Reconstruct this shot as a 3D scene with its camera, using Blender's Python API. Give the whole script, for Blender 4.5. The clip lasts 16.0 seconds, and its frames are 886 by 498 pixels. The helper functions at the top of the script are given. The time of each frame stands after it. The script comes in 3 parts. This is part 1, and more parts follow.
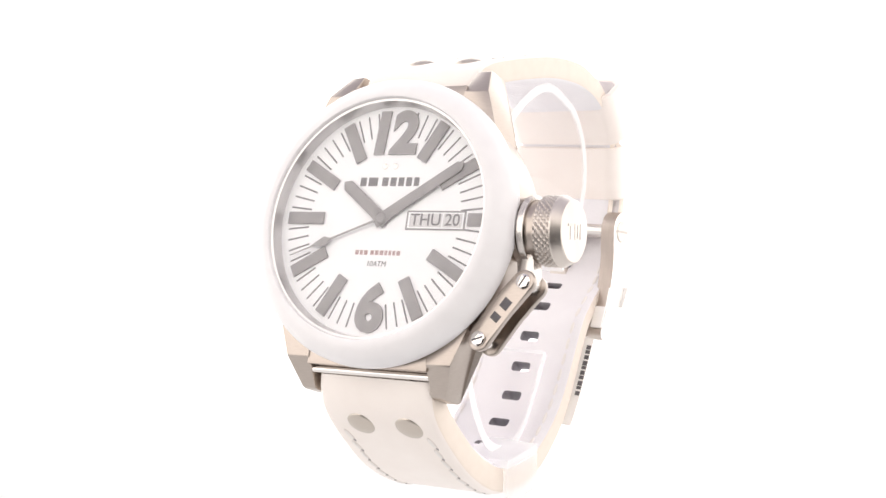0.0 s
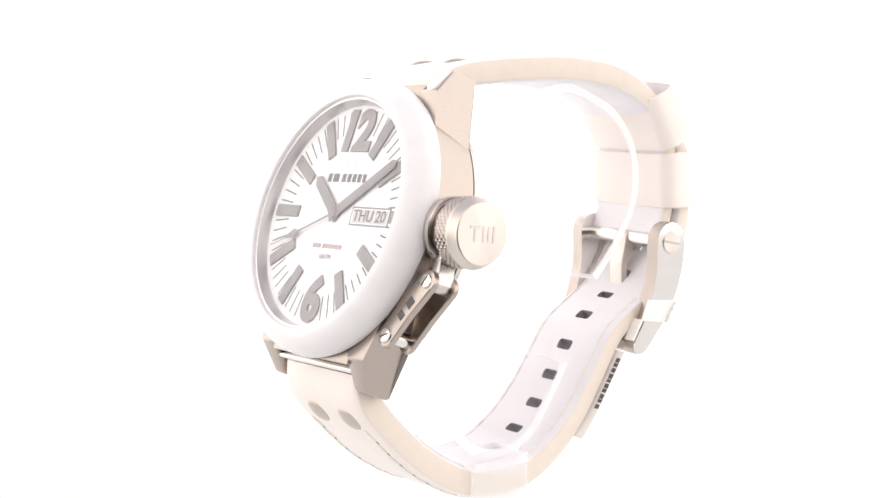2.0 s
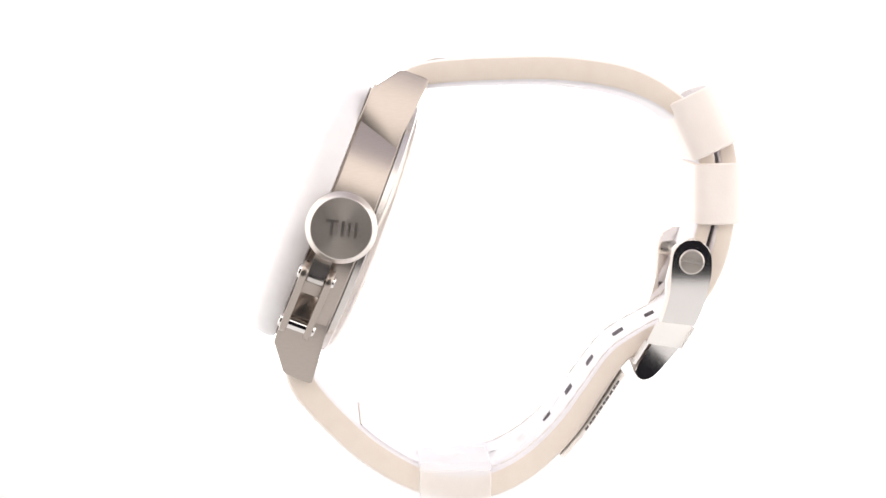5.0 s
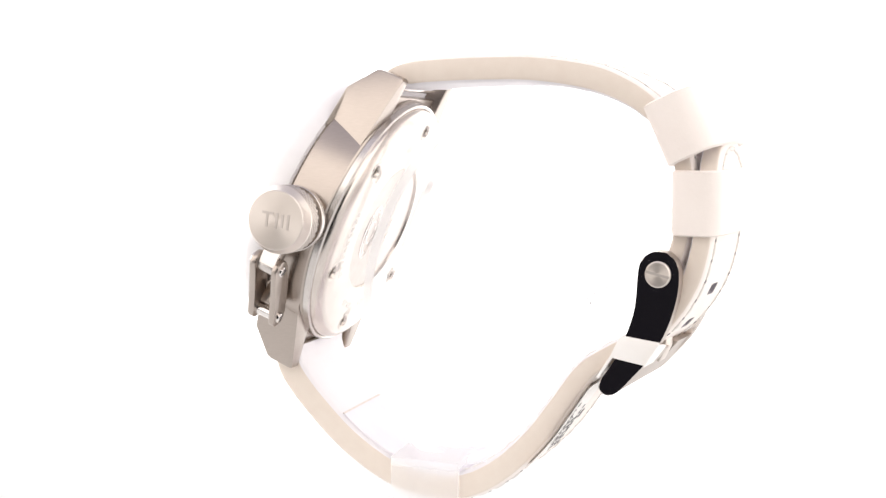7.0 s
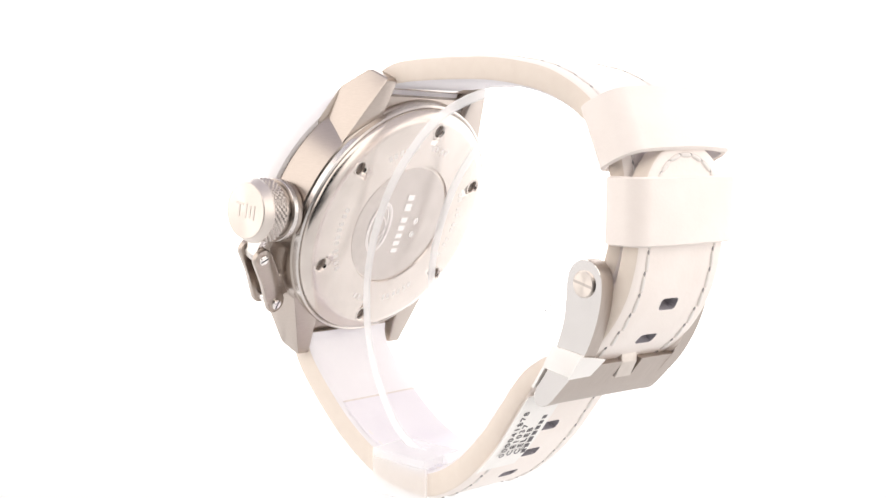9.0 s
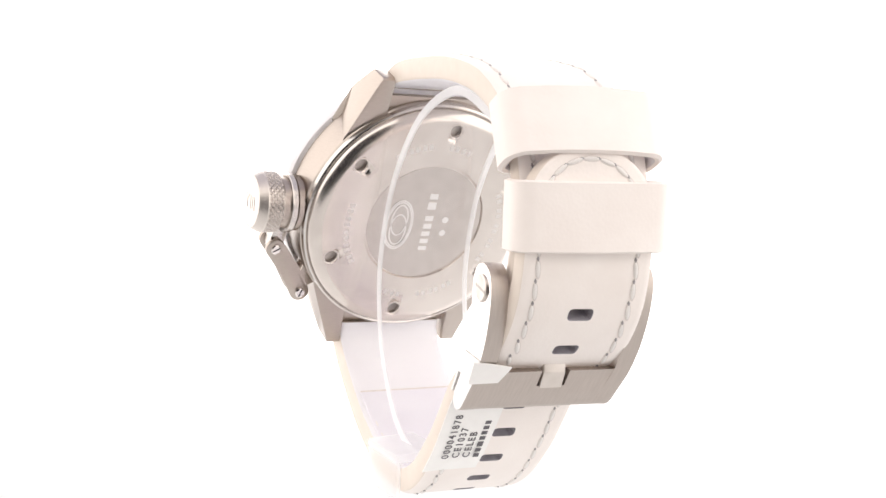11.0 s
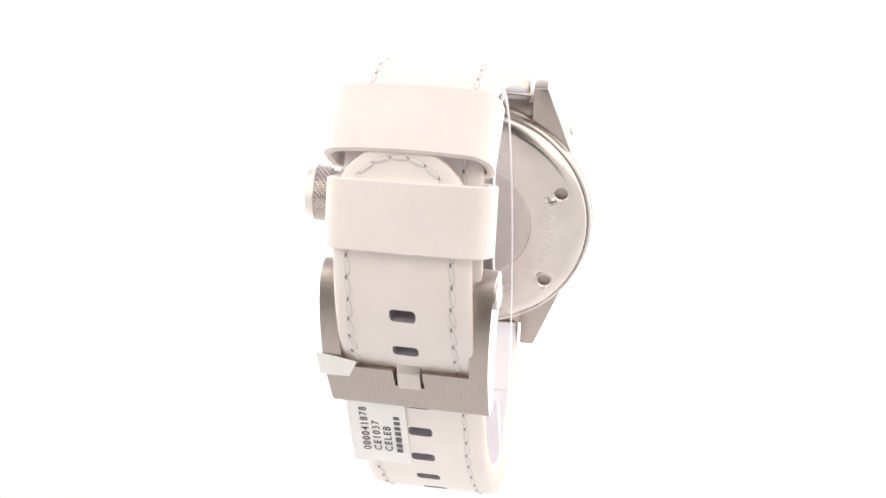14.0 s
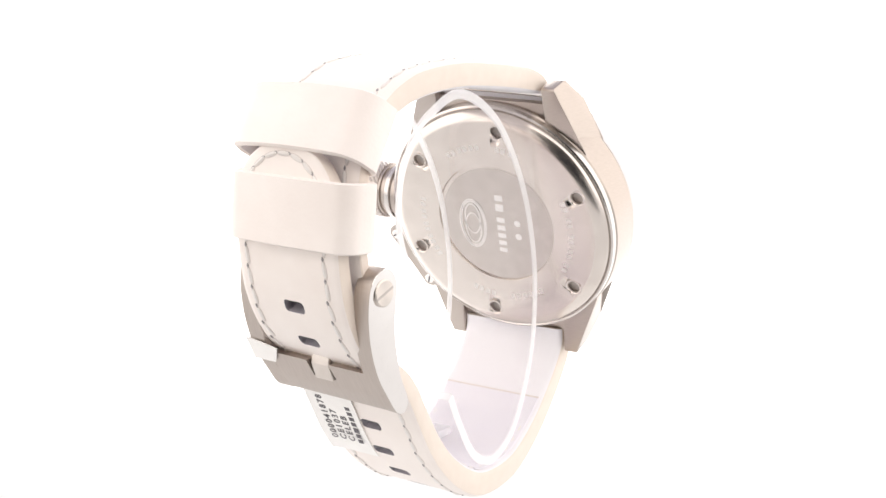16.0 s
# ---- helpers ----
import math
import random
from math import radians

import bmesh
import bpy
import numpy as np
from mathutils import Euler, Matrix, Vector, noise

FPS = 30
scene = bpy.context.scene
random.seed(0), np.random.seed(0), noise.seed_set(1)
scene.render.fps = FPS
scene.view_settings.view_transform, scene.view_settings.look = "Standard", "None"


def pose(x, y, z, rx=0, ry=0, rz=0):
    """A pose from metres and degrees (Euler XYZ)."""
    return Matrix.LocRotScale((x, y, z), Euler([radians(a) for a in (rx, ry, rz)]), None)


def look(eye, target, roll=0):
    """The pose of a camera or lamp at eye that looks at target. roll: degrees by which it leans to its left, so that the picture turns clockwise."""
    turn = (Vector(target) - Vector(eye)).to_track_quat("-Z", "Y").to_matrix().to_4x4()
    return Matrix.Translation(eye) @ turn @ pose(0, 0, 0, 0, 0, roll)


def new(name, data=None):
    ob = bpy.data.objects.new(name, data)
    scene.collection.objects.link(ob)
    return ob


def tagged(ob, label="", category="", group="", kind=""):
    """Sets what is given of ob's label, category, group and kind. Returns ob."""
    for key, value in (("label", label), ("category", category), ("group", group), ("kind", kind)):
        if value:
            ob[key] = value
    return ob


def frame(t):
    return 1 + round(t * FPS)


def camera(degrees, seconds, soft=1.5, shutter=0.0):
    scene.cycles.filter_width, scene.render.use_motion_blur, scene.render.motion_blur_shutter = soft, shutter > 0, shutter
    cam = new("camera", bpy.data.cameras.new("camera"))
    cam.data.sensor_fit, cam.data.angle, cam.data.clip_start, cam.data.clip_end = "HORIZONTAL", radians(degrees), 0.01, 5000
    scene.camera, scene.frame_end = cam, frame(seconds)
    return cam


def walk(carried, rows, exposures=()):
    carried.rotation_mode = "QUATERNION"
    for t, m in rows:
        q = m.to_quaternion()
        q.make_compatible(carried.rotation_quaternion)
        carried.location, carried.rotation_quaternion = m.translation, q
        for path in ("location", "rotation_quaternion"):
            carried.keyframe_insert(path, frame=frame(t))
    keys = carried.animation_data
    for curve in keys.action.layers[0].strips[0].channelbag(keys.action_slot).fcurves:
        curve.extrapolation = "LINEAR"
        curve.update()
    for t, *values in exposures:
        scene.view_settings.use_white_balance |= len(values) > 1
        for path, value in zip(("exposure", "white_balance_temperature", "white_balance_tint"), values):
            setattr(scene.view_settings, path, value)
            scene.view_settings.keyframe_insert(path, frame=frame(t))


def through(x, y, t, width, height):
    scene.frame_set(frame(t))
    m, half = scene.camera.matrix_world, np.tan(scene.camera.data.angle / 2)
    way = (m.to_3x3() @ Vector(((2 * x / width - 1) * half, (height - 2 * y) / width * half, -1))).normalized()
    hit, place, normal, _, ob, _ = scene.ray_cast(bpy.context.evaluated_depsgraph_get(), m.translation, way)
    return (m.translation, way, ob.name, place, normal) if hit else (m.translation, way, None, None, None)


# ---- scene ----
# ---- camera: it stands still before a slowly turning watch ----
GZ = 0.0726                      # the lens's height over the table
cam = camera(36.13, 16.0)
EYE = (0.0, -0.226, GZ)
WAY = (-0.01103, 0.99002, -0.14050)
VIEW = look(EYE, tuple(e + w for e, w in zip(EYE, WAY)), 0.658)
walk(cam, [(0.0, VIEW), (16.0, VIEW)])

# ---- light: assumed tent of glowing panels, open at the front to a dim room ----
world = bpy.data.worlds.new("room")
scene.world = world
world.use_nodes = True
world.node_tree.nodes["Background"].inputs[0].default_value = (0.82, 0.76, 1.0, 1)
world.node_tree.nodes["Background"].inputs[1].default_value = 0.014
scene.view_settings.exposure = 0.09


# ---- materials ----
def base_material(name):
    m = bpy.data.materials.new(name)
    m.use_nodes = True
    return m, m.node_tree, m.node_tree.nodes["Principled BSDF"]


def link(nt, a, b):
    nt.links.new(a, b)


def noise_tex(nt, scale, detail=4.0, stretch=None):
    tc = nt.nodes.new("ShaderNodeTexCoord")
    n = nt.nodes.new("ShaderNodeTexNoise")
    n.inputs["Scale"].default_value = scale
    n.inputs["Detail"].default_value = detail
    if stretch:
        mp = nt.nodes.new("ShaderNodeMapping")
        mp.inputs["Scale"].default_value = stretch
        link(nt, tc.outputs["Object"], mp.inputs["Vector"])
        link(nt, mp.outputs["Vector"], n.inputs["Vector"])
    else:
        link(nt, tc.outputs["Object"], n.inputs["Vector"])
    return n


def ramp(nt, src, c0, c1, p0=0.3, p1=0.7):
    r = nt.nodes.new("ShaderNodeValToRGB")
    r.color_ramp.elements[0].position, r.color_ramp.elements[1].position = p0, p1
    r.color_ramp.elements[0].color, r.color_ramp.elements[1].color = (*c0, 1), (*c1, 1)
    link(nt, src, r.inputs["Fac"])
    return r


def bump(nt, src, bsdf, strength, dist):
    b = nt.nodes.new("ShaderNodeBump")
    b.inputs["Strength"].default_value, b.inputs["Distance"].default_value = strength, dist
    link(nt, src, b.inputs["Height"])
    link(nt, b.outputs["Normal"], bsdf.inputs["Normal"])


def mottled(name, c0, c1, rough=0.5, scale=900.0, bump_strength=0.15, bump_dist=0.00005, metal=0.0, stretch=None, spec=0.5, fine=5000.0):
    m, nt, b = base_material(name)
    n = noise_tex(nt, scale, 5.0, stretch)
    r = ramp(nt, n.outputs["Fac"], c0, c1)
    link(nt, r.outputs["Color"], b.inputs["Base Color"])
    b.inputs["Roughness"].default_value = rough
    b.inputs["Metallic"].default_value = metal
    b.inputs["Specular IOR Level"].default_value = spec
    if bump_strength:
        n2 = noise_tex(nt, fine, 3.0, stretch)
        bump(nt, n2.outputs["Fac"], b, bump_strength, bump_dist)
    return m


def turned(name, c0, c1, rough):
    """Steel brushed in circles about the object's z axis."""
    m = mottled(name, c0, c1, rough, 900.0, 0.0, 0, 1.0)
    nt = m.node_tree
    b = nt.nodes["Principled BSDF"]
    tangent = nt.nodes.new("ShaderNodeTangent")
    tangent.direction_type, tangent.axis = "RADIAL", "Z"
    b.inputs["Anisotropic"].default_value = 0.8
    link(nt, tangent.outputs[0], b.inputs["Tangent"])
    return m


def leather(name, c0, c1, rough=0.55):
    m, nt, b = base_material(name)
    n = noise_tex(nt, 160.0, 5.0)
    r = ramp(nt, n.outputs["Fac"], c0, c1)
    link(nt, r.outputs["Color"], b.inputs["Base Color"])
    b.inputs["Roughness"].default_value = rough
    tc = nt.nodes.new("ShaderNodeTexCoord")
    v = nt.nodes.new("ShaderNodeTexVoronoi")
    v.inputs["Scale"].default_value = 1900.0
    link(nt, tc.outputs["Object"], v.inputs["Vector"])
    bump(nt, v.outputs["Distance"], b, 0.18, 0.00008)
    return m


def clear(name, tint=(1, 1, 1), gloss=0.6, grazing=1.2, steep=4.0):
    """Thin clear sheet: it lets the light straight through and mirrors a little of it."""
    m = bpy.data.materials.new(name)
    m.use_nodes = True
    nt = m.node_tree
    nt.nodes.clear()
    out = nt.nodes.new("ShaderNodeOutputMaterial")
    tr = nt.nodes.new("ShaderNodeBsdfTransparent")
    tr.inputs[0].default_value = (*tint, 1)
    gl = nt.nodes.new("ShaderNodeBsdfGlossy")
    gl.inputs["Color"].default_value = (gloss, gloss, gloss, 1)
    gl.inputs["Roughness"].default_value = 0.02
    lw = nt.nodes.new("ShaderNodeLayerWeight")
    power = nt.nodes.new("ShaderNodeMath")
    power.operation = "POWER"
    power.inputs[1].default_value = steep
    add = nt.nodes.new("ShaderNodeMath")
    add.operation = "MULTIPLY_ADD"
    add.inputs[1].default_value, add.inputs[2].default_value = grazing, 0.012
    add.use_clamp = True
    link(nt, lw.outputs["Facing"], power.inputs[0])
    link(nt, power.outputs[0], add.inputs[0])
    mix = nt.nodes.new("ShaderNodeMixShader")
    link(nt, add.outputs[0], mix.inputs[0])
    link(nt, tr.outputs[0], mix.inputs[1])
    link(nt, gl.outputs[0], mix.inputs[2])
    link(nt, mix.outputs[0], out.inputs[0])
    return m


def frosted(name, white, pass_on=0.0, through=0.5):
    """Sawn acrylic or paper: some of its light is scattered through, some passes on."""
    m = bpy.data.materials.new(name)
    m.use_nodes = True
    nt = m.node_tree
    nt.nodes.clear()
    out = nt.nodes.new("ShaderNodeOutputMaterial")
    d = nt.nodes.new("ShaderNodeBsdfDiffuse")
    t = nt.nodes.new("ShaderNodeBsdfTranslucent")
    n = noise_tex(nt, 900.0)
    r = ramp(nt, n.outputs["Fac"], (white, white, white), (white * 0.98, white * 0.975, white * 0.985))
    mix = nt.nodes.new("ShaderNodeMixShader")
    mix.inputs[0].default_value = through
    for b in (d, t):
        link(nt, r.outputs["Color"], b.inputs["Color"])
    link(nt, d.outputs[0], mix.inputs[1])
    link(nt, t.outputs[0], mix.inputs[2])
    tr = nt.nodes.new("ShaderNodeBsdfTransparent")
    top = nt.nodes.new("ShaderNodeMixShader")
    top.inputs[0].default_value = pass_on
    link(nt, mix.outputs[0], top.inputs[1])
    link(nt, tr.outputs[0], top.inputs[2])
    link(nt, top.outputs[0], out.inputs[0])
    return m


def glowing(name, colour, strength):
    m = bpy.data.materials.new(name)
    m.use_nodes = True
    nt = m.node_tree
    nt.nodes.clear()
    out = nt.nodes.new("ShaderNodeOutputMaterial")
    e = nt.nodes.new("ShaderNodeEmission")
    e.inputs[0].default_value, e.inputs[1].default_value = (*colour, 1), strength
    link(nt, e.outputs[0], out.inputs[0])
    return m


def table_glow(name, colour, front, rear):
    """A milky glowing sheet; its glow is painted brighter towards the back, no lamp."""
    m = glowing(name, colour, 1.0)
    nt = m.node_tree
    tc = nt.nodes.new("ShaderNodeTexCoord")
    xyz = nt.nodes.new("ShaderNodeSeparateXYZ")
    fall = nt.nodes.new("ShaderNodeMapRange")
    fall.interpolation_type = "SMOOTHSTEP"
    # gradient added to brighten what the case back mirrors
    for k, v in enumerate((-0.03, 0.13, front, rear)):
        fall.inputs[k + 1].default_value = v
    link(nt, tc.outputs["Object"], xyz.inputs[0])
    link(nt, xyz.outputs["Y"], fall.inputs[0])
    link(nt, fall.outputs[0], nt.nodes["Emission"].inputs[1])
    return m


STEEL = mottled("brushed_steel", (0.455, 0.398, 0.357), (0.50, 0.44, 0.397), 0.29, 900.0, 0.02, 0.00001, 1.0, (1, 1, 14))
BUCKLE = mottled("brushed_buckle_steel", (0.49, 0.432, 0.392), (0.54, 0.478, 0.436), 0.46, 300.0, 0.06, 0.00002, 1.0, (14, 1, 1))
SATIN = mottled("satin_steel", (0.64, 0.60, 0.57), (0.70, 0.66, 0.63), 0.26, 260.0, 0.05, 0.00002, 1.0)
BEZEL = mottled("white_satin_bezel", (0.82, 0.80, 0.81), (0.86, 0.84, 0.85), 0.42, 260.0, 0.05, 0.00002)
BACK = mottled("case_back_steel", (0.65, 0.59, 0.545), (0.715, 0.655, 0.61), 0.24, 180.0, 0.04, 0.00002, 1.0)
POLISH = mottled("polished_steel", (0.80, 0.765, 0.74), (0.84, 0.805, 0.78), 0.06, 200.0, 0.0, 0, 1.0)
TURNED = turned("turned_steel", (0.66, 0.60, 0.55), (0.74, 0.68, 0.63), 0.34)
CAP = mottled("brushed_cap", (0.68, 0.62, 0.57), (0.74, 0.68, 0.63), 0.5, 400.0, 0.06, 0.00002, 1.0)
KNURL = mottled("knurled_steel", (0.50, 0.45, 0.415), (0.58, 0.525, 0.485), 0.32, 400.0, 0.0, 0, 1.0)
ETCH = mottled("etched_steel", (0.555, 0.505, 0.47), (0.61, 0.555, 0.52), 0.3, 500.0, 0.1, 0.00002, 1.0)
RECESS = mottled("shaded_steel_recess", (0.48, 0.44, 0.41), (0.55, 0.505, 0.475), 0.5, 800.0, 0.0, 0, 1.0)
CARPET = mottled("dark_carpet", (0.010, 0.009, 0.013), (0.016, 0.015, 0.020), 0.9, 60.0)
FAINT = mottled("shallow_engraving", (0.675, 0.63, 0.60), (0.73, 0.68, 0.65), 0.36, 500.0, 0.1, 0.00002, 1.0)
DARK = mottled("painted_recess_shade", (0.05, 0.045, 0.05), (0.08, 0.075, 0.08), 0.6)
LEATHER = leather("white_leather", (0.885, 0.812, 0.765), (0.92, 0.855, 0.81))
EDGE = mottled("cream_leather_edge", (0.765, 0.675, 0.595), (0.79, 0.705, 0.625), 0.6, 500.0, 0.12, 0.00004)
LINING = leather("pale_lining_leather", (0.825, 0.80, 0.825), (0.86, 0.84, 0.86), 0.65)
THREAD = mottled("white_thread", (0.80, 0.765, 0.735), (0.87, 0.83, 0.80), 0.8, 3000.0, 0.4, 0.00008)
# Grey walls put the shade inside the strap holes into the colour.
HOLE_SHADE = mottled("shaded_hole_wall", (0.30, 0.28, 0.31), (0.38, 0.36, 0.39), 0.8)
NEEDLE = mottled("needle_hole_shade", (0.28, 0.26, 0.265), (0.37, 0.345, 0.345), 0.8)
LILAC = leather("lilac_white_lining_patch", (0.775, 0.745, 0.795), (0.82, 0.795, 0.835), 0.6)
DIAL = mottled("white_dial_lacquer", (0.89, 0.885, 0.90), (0.93, 0.925, 0.935), 0.35, 250.0, 0.03, 0.00002)
MARK = mottled("grey_marker_metal", (0.30, 0.285, 0.29), (0.37, 0.35, 0.355), 0.45, 700.0, 0.05, 0.00002)
INK = mottled("dark_grey_ink", (0.10, 0.095, 0.10), (0.15, 0.14, 0.15), 0.6)
INK_SOFT = mottled("pale_grey_ink", (0.20, 0.19, 0.20), (0.28, 0.265, 0.275), 0.6)
PAPER = mottled("white_paper", (0.91, 0.885, 0.86), (0.94, 0.92, 0.895), 0.7, 400.0, 0.1, 0.00003)
FILM = mottled("white_film", (0.91, 0.885, 0.86), (0.94, 0.92, 0.895), 0.3, 300.0, 0.1, 0.00004)
GLASS = clear("crystal_glass", (1, 1, 1), 1.0, 1.0, 6.0)
ACRYLIC = clear("clear_acrylic", (0.995, 0.993, 0.995), 0.9, 0.04)
FROSTED = frosted("frosted_acrylic_edge", 0.97, 0.3)
MILKY = frosted("milky_acrylic", 0.985, 0.55, 0.7)
RIVET = mottled("satin_beige_rivet_steel", (0.53, 0.475, 0.42), (0.60, 0.54, 0.485), 0.36, 500.0, 0.05, 0.00002, 1.0)
FLANGE = mottled("satin_flange_steel", (0.62, 0.605, 0.605), (0.70, 0.68, 0.68), 0.3, 600.0, 0.05, 0.00002, 1.0)
PLATE = mottled("grey_date_plate", (0.64, 0.62, 0.625), (0.70, 0.68, 0.685), 0.5, 600.0, 0.05, 0.00002)
SHADE_SEAM = mottled("stitch_shade_and_seam", (0.68, 0.625, 0.59), (0.76, 0.70, 0.665), 0.8)
INK_RED = mottled("reddish_grey_ink", (0.42, 0.30, 0.30), (0.50, 0.37, 0.37), 0.6)
# Fill glow for the assumed tent, in place of outside lamps.
TENT = glowing("tent_fill_glow", (1.0, 0.945, 0.90), 1.95)
TENT_EAST = glowing("tent_east_fill_glow", (1.0, 0.953, 0.918), 1.9)
ROOF = glowing("tent_top_fill_glow", (0.985, 0.94, 1.05), 0.70)
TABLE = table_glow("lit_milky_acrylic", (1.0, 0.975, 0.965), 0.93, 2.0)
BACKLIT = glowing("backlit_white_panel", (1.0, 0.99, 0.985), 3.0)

MM = Matrix.Scale(0.001, 4)
WATCH = Matrix.Translation((0, 0, GZ)) @ MM          # millimetres about the turning axis, from the lens's height
# the case's frame: x to the crown, y to twelve, z out of the dial
CX, CZ = Vector((0.99817, -0.01337, 0.05903)), Vector((-0.03368, -0.93302, 0.35825))
CY = CZ.cross(CX)
CASE = WATCH @ Matrix.Translation((-0.25, -13.57, -28.99)) @ Matrix((CX, CY, CZ)).transposed().to_4x4()
FRONT = CASE @ Matrix.Translation((0.45, 0, 0))      # bezel, glass and dial


def part(name, bm, material, parent, label="", smooth=True, at=None):
    """Links a bmesh, in millimetres of the frame `at`, as one mesh object under a thing or a part."""
    me = bpy.data.meshes.new(name)
    if at is not None:
        bm.transform(at)
        if at.determinant() < 0:
            bmesh.ops.reverse_faces(bm, faces=bm.faces)
    bmesh.ops.recalc_face_normals(bm, faces=bm.faces)
    bm.to_mesh(me)
    bm.free()
    for m in material if isinstance(material, (list, tuple)) else [material]:
        me.materials.append(m)
    if smooth:
        me.polygons.foreach_set("use_smooth", [True] * len(me.polygons))
        me.set_sharp_from_angle(angle=radians(32))
    ob = new(name, me)
    if parent is not None:
        ob.parent = parent
    if label:
        tagged(ob, label)
    return ob


def piece(name, me, parent, m):
    """An object of its own on shared mesh data."""
    ob = new(name, me)
    ob.parent = parent
    ob.matrix_basis = m
    return ob


def mesh_of(name, bm, materials):
    me = bpy.data.meshes.new(name)
    bmesh.ops.recalc_face_normals(bm, faces=bm.faces)
    bm.to_mesh(me)
    bm.free()
    for m in materials:
        me.materials.append(m)
    return me


def revolve(profile, seg=96, closed=False):
    """Turns (radius, height) points about z."""
    bm = bmesh.new()
    rings = []
    for r, z in profile:
        if r < 1e-6:
            rings.append([bm.verts.new((0, 0, z))])
        else:
            rings.append([bm.verts.new((r * math.cos(2 * math.pi * k / seg), r * math.sin(2 * math.pi * k / seg), z)) for k in range(seg)])
    pairs = list(zip(rings, rings[1:])) + ([(rings[-1], rings[0])] if closed else [])
    for a, b in pairs:
        for k in range(seg):
            j = (k + 1) % seg
            if len(a) == 1:
                bm.faces.new((a[0], b[k], b[j]))
            elif len(b) == 1:
                bm.faces.new((a[k], a[j], b[0]))
            else:
                bm.faces.new((a[k], a[j], b[j], b[k]))
    return bm


def prism(poly, z0, z1, bevel=0.0, seg=2, bm=None):
    """An outline in x, y drawn up from z0 to z1, its edges rounded."""
    own = bm is None
    bm = bmesh.new() if own else bm
    lo = [bm.verts.new((x, y, z0)) for x, y in poly]
    hi = [bm.verts.new((x, y, z1)) for x, y in poly]
    n = len(poly)
    made = [bm.faces.new(lo[::-1]), bm.faces.new(hi)]
    for k in range(n):
        j = (k + 1) % n
        made.append(bm.faces.new((lo[k], lo[j], hi[j], hi[k])))
    if bevel:
        edges = list({e for f in made for e in f.edges})
        bmesh.ops.bevel(bm, geom=edges, offset=bevel, segments=seg, affect="EDGES", profile=0.5, clamp_overlap=True)
    return bm


def box(x0, x1, y0, y1, z0, z1, bevel=0.0, bm=None):
    return prism([(x0, y0), (x1, y0), (x1, y1), (x0, y1)], z0, z1, bevel, 2, bm)


def capsule(x0, y0, x1, y1, r, n=10, bow=0.0):
    """The outline of a bar with round ends."""
    a = math.atan2(y1 - y0, x1 - x0)
    pts = [(x1 + r * math.cos(a - math.pi / 2 + math.pi * k / n), y1 + r * math.sin(a - math.pi / 2 + math.pi * k / n)) for k in range(n + 1)]
    if bow:
        mx, my = (x0 + x1) / 2, (y0 + y1) / 2
        pts.append((mx - math.sin(a) * (r + bow), my + math.cos(a) * (r + bow)))
    pts += [(x0 + r * math.cos(a + math.pi / 2 + math.pi * k / n), y0 + r * math.sin(a + math.pi / 2 + math.pi * k / n)) for k in range(n + 1)]
    if bow:
        pts.append((mx + math.sin(a) * (r - bow), my - math.cos(a) * (r - bow)))
    return pts


def disc(r, n=24, x=0.0, y=0.0):
    return [(x + r * math.cos(2 * math.pi * k / n), y + r * math.sin(2 * math.pi * k / n)) for k in range(n)]


def lettering(text, size, m, material, parent, name, depth=0.1, shear=0.0, fat=0.0, spacing=1.0, align="CENTER"):
    """Raised characters, centred, in the frame m (millimetres)."""
    cu = bpy.data.curves.new(name, "FONT")
    cu.body, cu.size, cu.align_x, cu.align_y = text, size, align, "CENTER"
    cu.extrude, cu.shear, cu.offset, cu.space_character, cu.resolution_u = depth, shear, fat, spacing, 4
    tmp = new(name, cu)
    me = bpy.data.meshes.new_from_object(tmp.evaluated_get(bpy.context.evaluated_depsgraph_get()))
    bpy.data.objects.remove(tmp)
    me.transform(m)
    me.materials.clear()
    me.materials.append(material)
    ob = new(name, me)
    ob.parent = parent
    return ob


def curve_points(pts, step=0.5):
    """A smooth line through 2D points: evenly spaced points and the length at each."""
    P = [np.array(p, float) for p in pts]
    P = [2 * P[0] - P[1]] + P + [2 * P[-1] - P[-2]]
    out = []
    for i in range(1, len(P) - 2):
        p0, p1, p2, p3 = P[i - 1:i + 3]
        for t in np.linspace(0, 1, 24, endpoint=False):
            out.append(0.5 * (2 * p1 + (p2 - p0) * t + (2 * p0 - 5 * p1 + 4 * p2 - p3) * t ** 2 + (3 * p1 - p0 - 3 * p2 + p3) * t ** 3))
    out.append(P[-2])
    out = np.array(out)
    s = np.r_[0, np.cumsum(np.linalg.norm(np.diff(out, axis=0), axis=1))]
    return out, s


